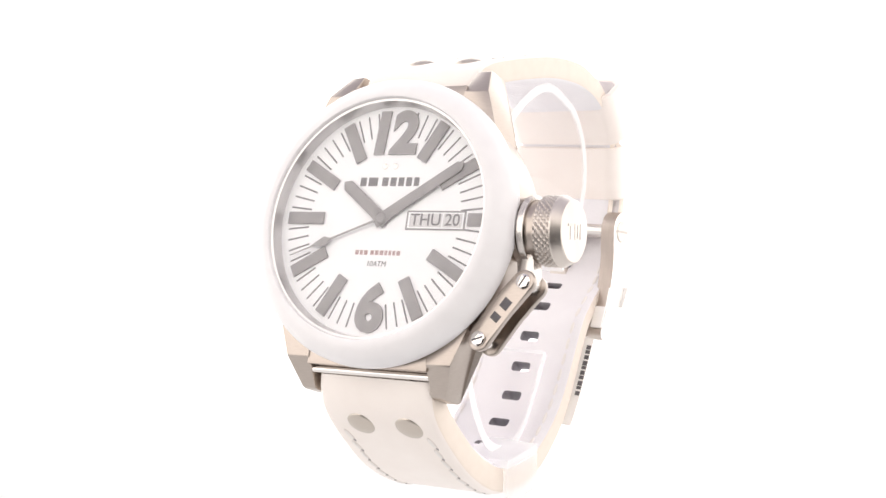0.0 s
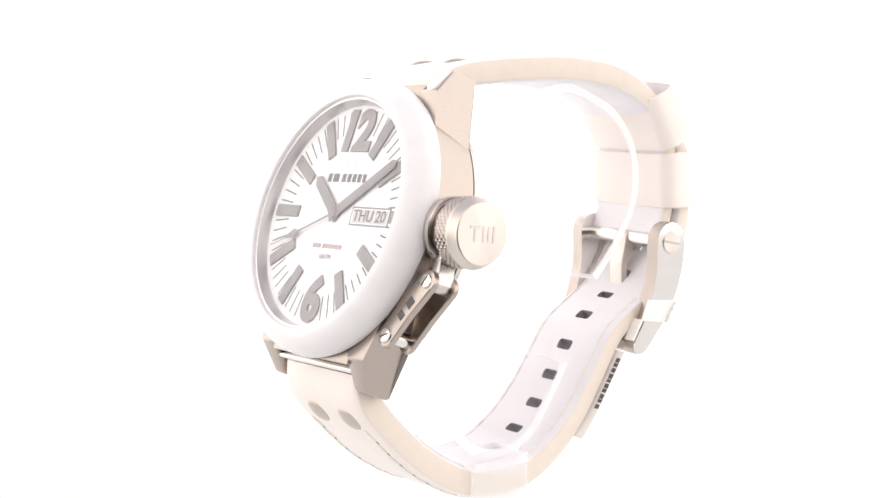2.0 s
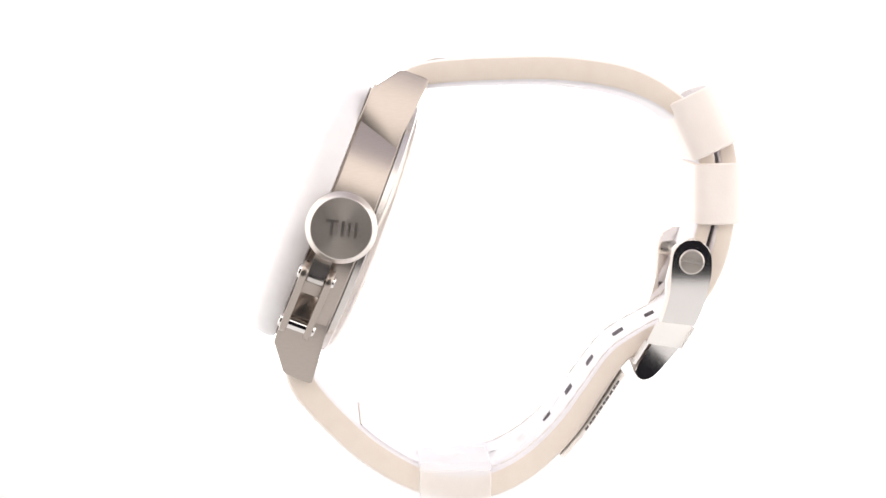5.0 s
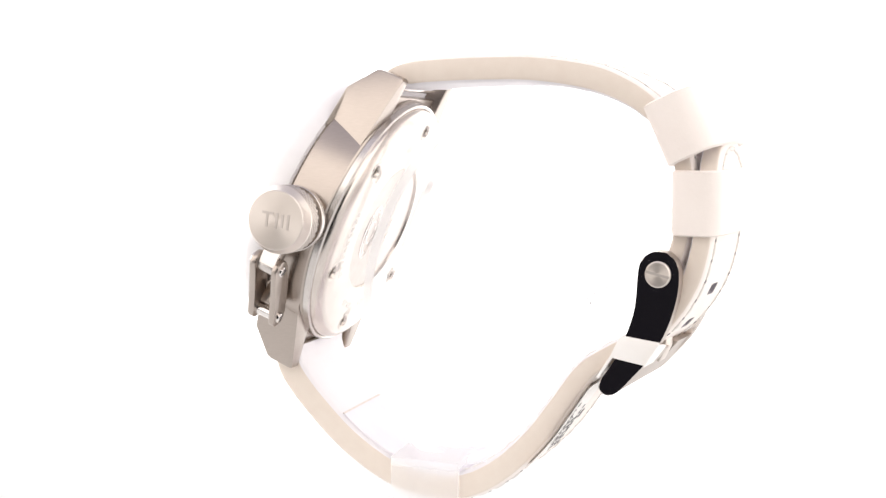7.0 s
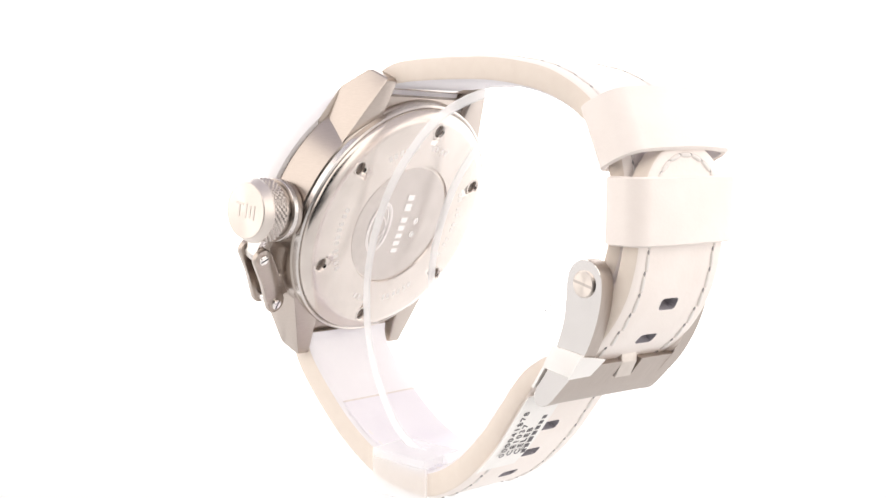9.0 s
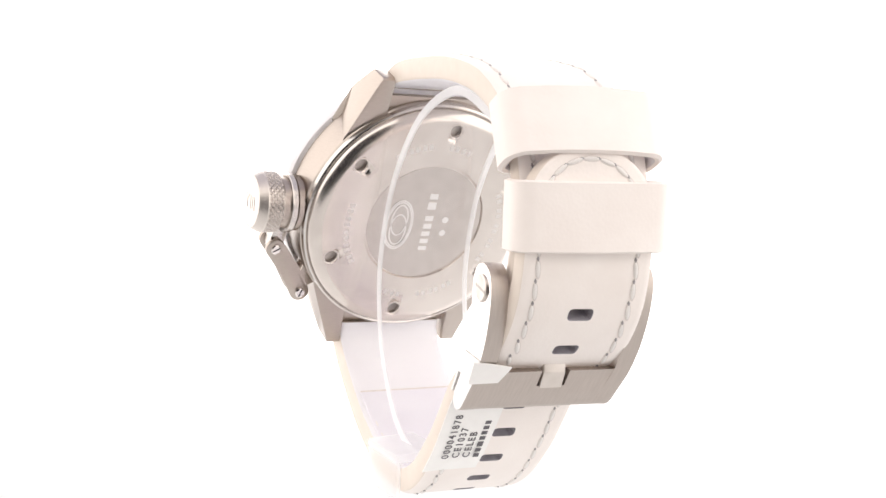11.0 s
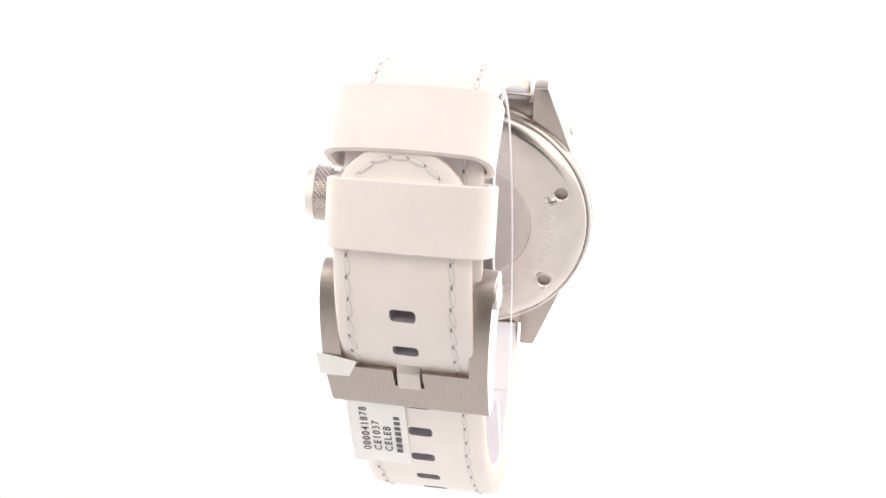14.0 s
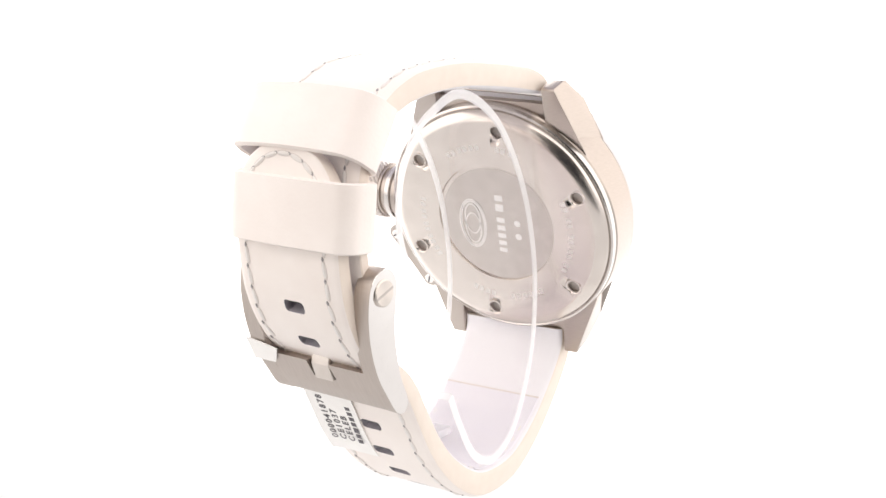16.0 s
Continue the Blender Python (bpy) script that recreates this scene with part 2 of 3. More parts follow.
class Path:
    """A strap's line in the y, z plane of the watch, with its sideways drift and twist."""

    def __init__(self, pts, drift, inside=(10, -34)):
        self.pts, self.s = curve_points(pts)
        self.length, self.drift, self.inside = self.s[-1], drift, np.array(inside)

    def place(self, s):
        s = min(max(s, 0), self.length)
        y, z = np.interp(s, self.s, self.pts[:, 0]), np.interp(s, self.s, self.pts[:, 1])
        a, b = max(s - 0.4, 0), min(s + 0.4, self.length)
        ty = np.interp(b, self.s, self.pts[:, 0]) - np.interp(a, self.s, self.pts[:, 0])
        tz = np.interp(b, self.s, self.pts[:, 1]) - np.interp(a, self.s, self.pts[:, 1])
        n = math.hypot(ty, tz)
        ty, tz = ty / n, tz / n
        ny, nz = -tz, ty
        if (y - self.inside[0]) * ny + (z - self.inside[1]) * nz < 0:
            ny, nz = -ny, -nz
        k = min(max((y + 5) / 35, 0), 1)
        turn = radians(-8.0) * k
        L = Vector((math.cos(turn), math.sin(turn), 0.05)).normalized()
        c = Vector((np.interp(y, *self.drift), y + 1.4 * k, z - 0.5))
        return c, Vector((0, ty, tz)), Vector((0, ny, nz)), L

    def matrix(self, s, side=0.0, up=0.0):
        """A frame on the strap: x along it, y across it, z outward."""
        c, T, N, L = self.place(s)
        T = (T - L * T.dot(L)).normalized()
        N2 = N - L * N.dot(L)
        N2 = (N2 - T * N2.dot(T)).normalized()
        Y = N2.cross(T)
        sgn = 1 if Y.dot(L) > 0 else -1
        m = Matrix((T * sgn, L, N2)).transposed().to_4x4()
        m.translation = c + L * side + N2 * up
        return m


def strap_mesh(path, thick, half, s0, s1, holes=(), hole_w=1.9, hole_l=2.0, tip=0.0):
    """A padded strap with real holes. Materials: face, edge, lining."""
    rows = set(np.linspace(s0, s1, int((s1 - s0) / 0.9) + 2))
    if tip:
        rows |= {s1 - tip * (1 - math.sin(a)) for a in np.linspace(0, math.pi / 2, 14)}
    rows = [s for s in rows if all(abs(s - h) > hole_l / 2 + 0.25 for h in holes)]
    for h in holes:
        rows += [h - hole_l / 2, h + hole_l / 2]
    rows = sorted(rows)
    cols = [-1, -0.985, -0.95, -0.88, -0.5, None, None, 0.5, 0.88, 0.95, 0.985, 1]
    lift = [0.62, 0.80, 0.92, 1, 1, 1, 1, 1, 1, 0.92, 0.80, 0.62]
    bm = bmesh.new()
    top, low = [], []
    for s in rows:
        c, T, N, L = path.place(s)
        w, t = np.interp(s, *half), np.interp(s, *thick) / 2
        if tip and s > s1 - tip:
            q = (s - (s1 - tip)) / tip
            w *= max(math.sqrt(max(1 - q * q, 0)), 0.12)
            t *= 0.97
        hw = min(hole_w, 0.3 * w)
        xs = [(-hw if i == 5 else hw) if f is None else f * w for i, f in enumerate(cols)]
        top.append([bm.verts.new(c + L * x + N * (t * l)) for x, l in zip(xs, lift)])
        low.append([bm.verts.new(c + L * x - N * (t * l)) for x, l in zip(xs, lift)])
    n = len(cols)
    for i in range(len(rows) - 1):
        mid = (rows[i] + rows[i + 1]) / 2
        hole = any(abs(mid - h) < 0.2 for h in holes)
        for k in range(n - 1):
            if hole and k == 5:
                a, b, c2, d = top[i], top[i + 1], low[i], low[i + 1]
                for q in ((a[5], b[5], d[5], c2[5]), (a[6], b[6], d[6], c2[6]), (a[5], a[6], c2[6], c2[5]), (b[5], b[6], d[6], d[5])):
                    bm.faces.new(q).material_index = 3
                # rounded corners of the punched slot
                grid = [[Vector(v.co) for v in (r[5], r[6])] for r in (a, b, c2, d)]
                for fu in (0, 1):
                    for fv in (0, 1):
                        cols_of = []
                        for du, dv in ((0, 0), (0.14, 0), (0.042, 0.085), (0, 0.29)):
                            u, v = abs(fu - du), abs(fv - dv)
                            cols_of.append([g0.lerp(g1, u).lerp(h0.lerp(h1, u), v) for (g0, g1), (h0, h1) in ((grid[0], grid[1]), (grid[2], grid[3]))])
                        up, dn = [[bm.verts.new(q[side]) for q in cols_of] for side in (0, 1)]
                        bm.faces.new(up).material_index = 0
                        bm.faces.new(dn).material_index = 2
                        for j in (1, 2):
                            bm.faces.new((up[j], up[j + 1], dn[j + 1], dn[j])).material_index = 3
                continue
            f = bm.faces.new((top[i][k], top[i][k + 1], top[i + 1][k + 1], top[i + 1][k]))
            g = bm.faces.new((low[i][k], low[i + 1][k], low[i + 1][k + 1], low[i][k + 1]))
            f.material_index, g.material_index = 0, 2
            if k in (0, n - 2):
                f.material_index = g.material_index = 1
        for k in (0, n - 1):
            bm.faces.new((top[i][k], top[i + 1][k], low[i + 1][k], low[i][k])).material_index = 1
    for i in (0, len(rows) - 1):
        for k in range(n - 1):
            bm.faces.new((top[i][k], top[i][k + 1], low[i][k + 1], low[i][k])).material_index = 1
    return bm


# ---- the assumed tent of glowing panels and the glowing table ----
# Panels glow by themselves in place of lamps; sides, top and flaps are unseen.
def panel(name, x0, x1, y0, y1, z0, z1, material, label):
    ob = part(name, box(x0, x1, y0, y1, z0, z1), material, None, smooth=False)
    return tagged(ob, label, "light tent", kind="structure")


# Unseen notch, angled so polished steel mirrors darkness below the table.
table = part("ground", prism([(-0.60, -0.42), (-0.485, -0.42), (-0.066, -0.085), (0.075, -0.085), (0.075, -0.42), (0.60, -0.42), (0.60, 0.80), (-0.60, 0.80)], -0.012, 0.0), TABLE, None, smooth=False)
tagged(table, "white milky acrylic light table, front notch added for dark reflections", "light table", kind="structure")
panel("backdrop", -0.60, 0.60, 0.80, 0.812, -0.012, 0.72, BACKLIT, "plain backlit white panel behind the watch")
panel("wall_west", -0.612, -0.60, -0.42, 0.812, -0.012, 0.72, TENT, "unseen glowing white side of the assumed tent")
panel("wall_east", 0.60, 0.612, -0.42, 0.812, -0.012, 0.72, TENT_EAST, "unseen glowing white side of the assumed tent")
panel("ceiling", -0.612, 0.612, -0.42, 0.812, 0.72, 0.732, ROOF, "unseen white top of the assumed tent, glowing faintly")
# Left flap stops short of the table, to keep that dark gap mirrored.
panel("wall_south_left", -0.612, -0.20, -0.432, -0.42, 0.05, 0.732, TENT, "unseen glowing white flap added beside the opening")
panel("wall_south_right", 0.20, 0.612, -0.432, -0.42, -0.012, 0.732, TENT, "unseen glowing white flap added beside the opening")
panel("wall_south_top", -0.20, 0.20, -0.432, -0.42, 0.28, 0.732, TENT, "unseen glowing white flap added over the opening")

room = part("floor", box(-2.0, 2.0, -2.5, 1.5, -0.78, -0.75), CARPET, None, smooth=False)
tagged(room, "dark grey room floor below the table", "floor", kind="structure")

# ---- the watch ----
watch = tagged(new("wristwatch"), "steel wristwatch with white dial and buckled white leather strap", "wristwatch")


def crown_frame():
    """z along the crown's axis, out of the case."""
    return CASE @ Matrix.Translation((0, 0.1, 6.4)) @ Matrix(((0, 0, 1, 0), (1, 0, 0, 0), (0, 1, 0, 0), (0, 0, 0, 1)))


def build_case():
    body = part("case", revolve([(0, 2.2), (19.9, 2.0), (20.6, 1.4), (21.4, 1.8), (22.0, 2.6), (22.15, 9.2), (21.7, 9.8), (0, 9.8)], 128), STEEL, watch, "brushed stainless steel case barrel", at=CASE)
    # four lugs with flat flanks that flare into the barrel
    for sx in (1, -1):
        for sy in (1, -1):
            bm = bmesh.new()
            poly = [(25.5, 6.4), (25.75, 5.6), (25.8, 2.0), (25.5, 1.5), (14.0, 2.7), (10.0, 3.2), (10.0, 9.6), (14.0, 9.75), (21.2, 9.5)]
            out, inn = [], []
            for y, z in poly:
                xo = 12.8 + (25.6 - y) * 0.39 if y > 13.8 else 16.4
                out.append(bm.verts.new((sx * xo, sy * y, z)))
                inn.append(bm.verts.new((sx * 10.35, sy * y, z)))
            bm.faces.new(out)
            bm.faces.new(inn[::-1])
            for k in range(len(poly)):
                j = (k + 1) % len(poly)
                bm.faces.new((out[k], inn[k], inn[j], out[j]))
            bmesh.ops.bevel(bm, geom=list(bm.edges), offset=0.22, segments=2, affect="EDGES", profile=0.5)
            part("lug", bm, STEEL, watch, at=CASE)
    for sy in (1, -1):
        # The six o'clock rod stands in for a polished step of the case.
        m = CASE @ Matrix.Translation((0, sy * 23.6, 4.2) if sy > 0 else (0, -22.75, 7.55)) @ Matrix.Rotation(radians(90), 4, "Y")
        part("lug_rod", revolve([(0, -10.6), (0.55, -10.6), (0.55, 10.6), (0, 10.6)], 20), POLISH, watch, at=m)
        # end wall of the case between the lugs
        part("case_end", box(-10.6, 10.6, min(sy * 17.5, sy * 22.2), max(sy * 17.5, sy * 22.2), 3.2, 9.35, 0.1), STEEL, watch, at=CASE)
    part("bezel", revolve([(18.75, 11.2), (18.75, 14.2), (18.95, 14.55), (19.5, 14.7), (20.4, 14.45), (21.4, 13.8), (22.15, 12.9), (22.5, 11.8), (22.55, 10.4), (22.3, 9.75), (21.5, 9.6), (20.5, 9.7)], 160), BEZEL, watch, "smooth satin-white bezel", at=FRONT)
    part("rehaut", revolve([(18.8, 14.0), (18.4, 13.9), (17.9, 11.6), (18.8, 11.3)], 128, True), FLANGE, watch, "satin steel inner ring round the dial", at=FRONT)
    glass = part("crystal", revolve([(0, 13.0), (18.3, 13.0), (18.7, 13.2), (18.7, 14.1), (18.3, 14.3), (0, 14.45)], 96), GLASS, watch, "clear watch glass", smooth=False, at=FRONT)
    glass.visible_shadow = False
    back = part("caseback", revolve([(0, 0.15), (11.2, 0.15), (11.35, -0.25), (14.5, -0.3), (18.9, -0.28), (19.4, -0.18), (20.75, 0.48), (21.1, 1.0), (21.15, 1.7), (20.6, 2.2), (0, 2.2)], 128), BACK, watch, "polished steel case back with six tool holes", at=CASE)
    part("rim", revolve([(21.1, 1.9), (21.2, 1.25), (21.45, 1.1), (21.75, 1.3), (21.85, 2.2)], 128), SATIN, back, at=CASE)
    part("disc", revolve([(0, 0.10), (10.9, 0.10), (10.9, 0.3), (0, 0.3)], 96, False), ETCH, back, "matt etched steel disc with an oval emblem", at=CASE @ Matrix.Translation((-0.25, -0.25, 0)))
    # six tool holes, sunk into the back
    holes = [(17.7 * math.cos(radians(36.6 + 60 * k)), 17.7 * math.sin(radians(36.6 + 60 * k))) for k in range(6)]
    cut = bmesh.new()
    for x, y in holes:
        prism(disc(1.15, 20, x, y), -1.5, 0.9, bm=cut)
    cutter = part("cutter", cut, STEEL, None, at=CASE)
    mod = back.modifiers.new("holes", "BOOLEAN")
    mod.object, mod.operation, mod.solver = cutter, "DIFFERENCE", "EXACT"
    bored = bpy.data.meshes.new_from_object(back.evaluated_get(bpy.context.evaluated_depsgraph_get()))
    back.modifiers.clear()
    back.data = bored
    bpy.data.objects.remove(cutter)
    hole = revolve([(0, 0.75), (1.1, 0.75), (1.14, 0.3), (1.16, -0.2), (1.3, -0.34), (1.5, -0.33), (1.55, -0.2)], 24)
    # floor in darker steel: the tool hole's shade put into colour
    for f in hole.faces:
        f.material_index = 1 if f.calc_center_median().z > 0.4 else 0
    hole_me = mesh_of("tool_hole", hole, [BACK, RECESS])
    for x, y in holes:
        piece("tool_hole", hole_me, back, CASE @ Matrix.Translation((x, y, 0)))
    # emblem and maker's mark on the disc: oval rings and plain bars
    for rx, ry, cy in ((2.6, 4.7, 0.0), (1.5, 2.9, 0.9), (1.5, 2.9, -0.9), (2.3, 4.35, 0.0)):
        bm = bmesh.new()
        ring = []
        for k in range(48):
            a = 2 * math.pi * k / 48
            ring.append([bm.verts.new(((rx + d) * math.cos(a) + 5.0, (ry + d) * math.sin(a) + cy, z)) for d, z in ((-0.12, 0.12), (-0.12, 0.03), (0.12, 0.03), (0.12, 0.12))])
        for k in range(48):
            a, b = ring[k], ring[(k + 1) % 48]
            for q in range(4):
                bm.faces.new((a[q], b[q], b[(q + 1) % 4], a[(q + 1) % 4]))
        part("emblem", bm, POLISH, back, at=CASE @ Matrix.Translation((-0.3, -0.7, 0)))
    y = 5.6
    for k in range(7):
        w = (1.35, 1.75, 1.2, 1.2, 1.1, 1.1, 1.0)[k]
        part("mark", box(-0.75, 0.85, y - 0.8 * w, y, 0.03, 0.13), POLISH, back, at=CASE @ Matrix.Translation((-1.0, -0.1, 0)))
        y -= w + (0.9 if k == 1 else 0.35)
    for yy in (1.0, -1.6):
        part("dot", prism(disc(0.62), 0.03, 0.13), POLISH, back, at=CASE @ Matrix.Translation((-4.2, yy - 0.6, 0)))
    for a0 in (160, 172, 184, 196, 208, 330, 340, 350, 0, 10, 60, 70, 80, 100, 110, 240, 250, 260, 280, 290):
        m = CASE @ Matrix.Rotation(radians(a0), 4, "Z") @ Matrix.Translation((14.6, 0, 0))
        for y0 in (-0.95, 0.15):
            part("engraving", box(-0.5, 0.5, y0, y0 + 0.7, -0.318, -0.25), FAINT, back, at=m)
    return body


def build_dial():
    Z = 12.15
    D = FRONT @ Matrix.Translation((0.5, 0.1, 0))
    dial = part("dial", revolve([(0, Z), (18.1, Z), (18.1, 11.4), (0, 11.4)], 128), DIAL, watch, "white lacquered dial", at=FRONT)
    for h in (1, 2, 3, 4, 5, 7, 8, 9, 10, 11):
        r0 = 14.7 if h == 3 else 10.6
        m = D @ Matrix.Rotation(radians(-30 * h), 4, "Z")
        part("hour_marker", box(-0.98, 0.98, r0, 17.3, Z, Z + 0.32, 0.08), MARK, dial, "grey baton hour marker", at=m)
    bm = bmesh.new()
    box(-0.13, 0.13, 13.4, 17.2, Z, Z + 0.03, 0, bm)
    bm.transform(D)
    tick = mesh_of("minute_mark", bm, [INK_SOFT])
    for k in range(60):
        if k % 5 and k not in (1, 59, 29, 31):
            piece("minute_mark", tick, dial, D @ Matrix.Rotation(radians(-6 * k), 4, "Z") @ D.inverted())
    lettering("12", 8.9, D @ Matrix.Translation((-0.35, 13.3, Z + 0.12)), MARK, dial, "numeral_twelve", 0.14, 0.06, 0.46, 0.93)
    lettering("6", 9.5, D @ Matrix.Translation((0.1, -14.2, Z + 0.12)), MARK, dial, "numeral_six", 0.14, 0.05, 0.46)
    # maker's line as plain bars, and two small studs above it
    x = -5.0
    for k, w in enumerate((1.15, 1.75, 1.15, 1.1, 1.05, 1.05, 0.95)):
        part("mark", box(x, x + w * 0.92, 5.2, 6.55, Z, Z + 0.05), INK_SOFT, dial, at=D)
        x += w + (0.7 if k == 1 else 0.32)
    for xx in (-0.9, 0.9):
        part("stud", prism(disc(0.42, 16, xx, 8.35), Z, Z + 0.12, 0.04), SATIN, dial, at=D)
    # small line of print: bars, then the depth rating
    x = -4.0
    for k, w in enumerate((0.62, 0.55, 0.65, 0.62, 0.62, 0.66, 0.5, 0.5, 0.5, 0.64)):
        part("print", box(x, x + w, -5.6, -4.9, Z, Z + 0.03), INK_RED, dial, at=D)
        x += w + (0.5 if k == 2 else 0.2)
    lettering("10ATM", 1.15, D @ Matrix.Translation((0, -7.0, Z + 0.03)), INK_SOFT, dial, "depth_rating", 0.02, 0.15)
    # day and date window
    win = part("date_window", box(4.2, 14.3, -1.65, 1.35, Z, Z + 0.06), MARK, dial, "framed day and date window", at=D)
    part("window_frame", box(4.5, 14.0, -1.38, 1.08, Z + 0.06, Z + 0.10), DIAL, win, at=D)
    part("day_plate", box(4.85, 10.35, -1.2, 0.9, Z + 0.1, Z + 0.14), PLATE, win, at=D)
    part("date_plate", box(10.6, 13.75, -1.2, 0.9, Z + 0.1, Z + 0.14), PLATE, win, at=D)
    lettering("THU", 2.6, D @ Matrix.Translation((7.6, -0.15, Z + 0.16)), INK_SOFT, win, "day", 0.02, 0, 0.02)
    lettering("20", 2.6, D @ Matrix.Translation((12.15, -0.15, Z + 0.16)), INK_SOFT, win, "date", 0.02, 0, 0.02)
    # the hands

    def hand(name, length, w0, w1, back, angle, z):
        poly = [(-w0, -back), (w0, -back), (w1, length - w1), (0, length), (-w1, length - w1)]
        part(name, prism(poly, z, z + 0.18, 0.05), MARK, dial, at=D @ Matrix.Rotation(radians(angle - 90), 4, "Z"))

    hand("hour_hand", 9.6, 0.95, 0.95, 1.2, 143.0, Z + 0.30)
    hand("minute_hand", 15.6, 0.9, 0.82, 1.3, 33.5, Z + 0.42)
    poly = [(-0.16, -3.0), (0.16, -3.0), (0.14, 9.2), (0.75, 10.2), (0.1, 13.0), (0.06, 16.8), (-0.06, 16.8), (-0.1, 13.0), (-0.75, 10.2), (-0.14, 9.2)]
    part("second_hand", prism(poly, Z + 0.55, Z + 0.65), MARK, dial, at=D @ Matrix.Rotation(radians(201.4 - 90), 4, "Z"))
    part("hub", revolve([(0, Z + 0.85), (0.7, Z + 0.8), (0.95, Z + 0.6), (0.95, Z + 0.2)], 24), MARK, dial, at=D)


def build_crown():
    F = crown_frame()
    crown = part("crown", revolve([(0, 20), (4.4, 20), (4.45, 21.9), (4.85, 22.0), (4.9, 22.9), (4.5, 23.0), (4.5, 23.3), (4.85, 23.4), (4.85, 23.9), (4.5, 24.0), (4.5, 25.3), (4.85, 25.4), (4.95, 25.95), (0, 25.95)], 64), STEEL, watch, "steel canteen crown with a knurled screw cap", at=F)
    bm = bmesh.new()
    seg, rows = 132, 11
    ring = []
    for i in range(rows + 1):
        z = 25.85 + 2.5 * i / rows
        ring.append([])
        for k in range(seg):
            r = 5.12 + (0.17 if (k + i) % 4 < 2 and (k - i) % 4 < 2 else 0.0)
            ring[-1].append(bm.verts.new((r * math.cos(2 * math.pi * k / seg), r * math.sin(2 * math.pi * k / seg), z)))
    for a, b in zip(ring, ring[1:]):
        for k in range(seg):
            j = (k + 1) % seg
            bm.faces.new((a[k], a[j], b[j], b[k]))
    bm.faces.new(ring[0][::-1])
    bm.faces.new(ring[-1])
    part("knurled_band", bm, KNURL, crown, "diamond-knurled grip band", smooth=False, at=F)
    cap = revolve([(0, 28.25), (5.15, 28.27), (5.28, 28.35), (5.25, 28.6), (4.66, 29.8), (4.6, 30.0), (4.45, 30.12), (2.0, 30.14), (0.05, 30.15), (0, 30.15)], 96)
    cap_me = mesh_of("cap", cap, [TURNED])
    cap_me.polygons.foreach_set("use_smooth", [True] * len(cap_me.polygons))
    cap_me.set_sharp_from_angle(angle=radians(15))
    tagged(piece("cap", cap_me, crown, F), "circular-brushed steel cap")
    # mark on the cap: plain bars
    T = F @ Matrix(((0, 1, 0, 0), (-1, 0, 0, 0), (0, 0, 1, 0), (0, 0, 0, 1))) @ Matrix.Rotation(radians(14), 4, "Z")
    for x0, x1, y0, y1 in ((-2.3, -0.45, 0.75, 1.15), (-1.6, -1.2, -1.2, 0.75), (0.0, 0.4, -1.2, 1.15), (0.95, 1.35, -1.0, 1.0), (1.9, 2.3, -1.2, 1.15)):
        part("mark", box(x0, x1, y0, y1, 30.1, 30.19), ETCH, crown, at=T)


def screw(x, y, z, r, facing, parent, turn):
    """A round slotted screw head; facing: +1 out of the dial, -1 to the back."""
    m = CASE @ Matrix.Translation((x, y, z)) @ (Matrix.Identity(4) if facing > 0 else Matrix.Rotation(math.pi, 4, "X")) @ Matrix.Rotation(radians(turn), 4, "Z")
    head = part("screw", revolve([(0, 0.42), (r * 0.75, 0.42), (r * 0.95, 0.3), (r, 0.1), (r, -0.2)], 24), POLISH, parent, "polished slotted screw", at=m)
    # raised dark strip that paints the slot's shade
    part("slot", box(-r * 0.78, r * 0.78, -0.13, 0.13, 0.36, 0.44), DARK, head, at=m)


def build_guard():
    A, B = (24.6, -8.2), (18.6, -16.9)
    guard = part("crown_guard", prism(capsule(*A, *B, 1.75, 10, -0.35), 8.5, 9.6, 0.25), STEEL, watch, "steel hinged link that holds the crown cap", at=CASE)
    part("rear_plate", prism(capsule(*A, *B, 1.75, 10, -0.35), 4.65, 5.65, 0.25), STEEL, guard, at=CASE)
    screw(*A, 9.6, 1.15, 1, guard, 60)
    screw(*B, 9.6, 1.15, 1, guard, 20)
    screw(*A, 4.65, 0.95, -1, guard, 30)
    screw(*B, 4.65, 0.95, -1, guard, 75)
    part("pin", prism(disc(1.0, 20, *B), 5.5, 8.6), POLISH, guard, at=CASE)
    part("link_eye", prism(capsule(24.4, -8.2, 23.9, -4.9, 1.3, 10), 5.7, 8.45, 0.3), SATIN, guard, "steel eye between the two link plates", at=CASE)
    part("collar", revolve([(4.6, 23.25), (5.1, 23.2), (5.2, 23.3), (5.2, 24.1), (5.1, 24.2), (4.6, 24.15)], 64, True), SATIN, guard, at=crown_frame())
    part("bracket", prism([(14.5, -14.5), (17.5, -16.4), (19.3, -15.6), (18.6, -11.6)], 5.5, 8.6, 0.3), STEEL, guard, at=CASE)
    for (x0, x1, y0, y1) in ((-1.85, -0.65, -0.8, 0.8), (0.35, 1.95, -0.8, 0.8)):
        mid = Matrix.Translation(((A[0] + B[0]) / 2, (A[1] + B[1]) / 2, 0)) @ Matrix.Rotation(math.atan2(A[1] - B[1], A[0] - B[0]), 4, "Z")
        part("mark", box(x0, x1, y0 * 0.9, y1 * 0.9, 9.58, 9.64), INK, guard, at=CASE @ mid)


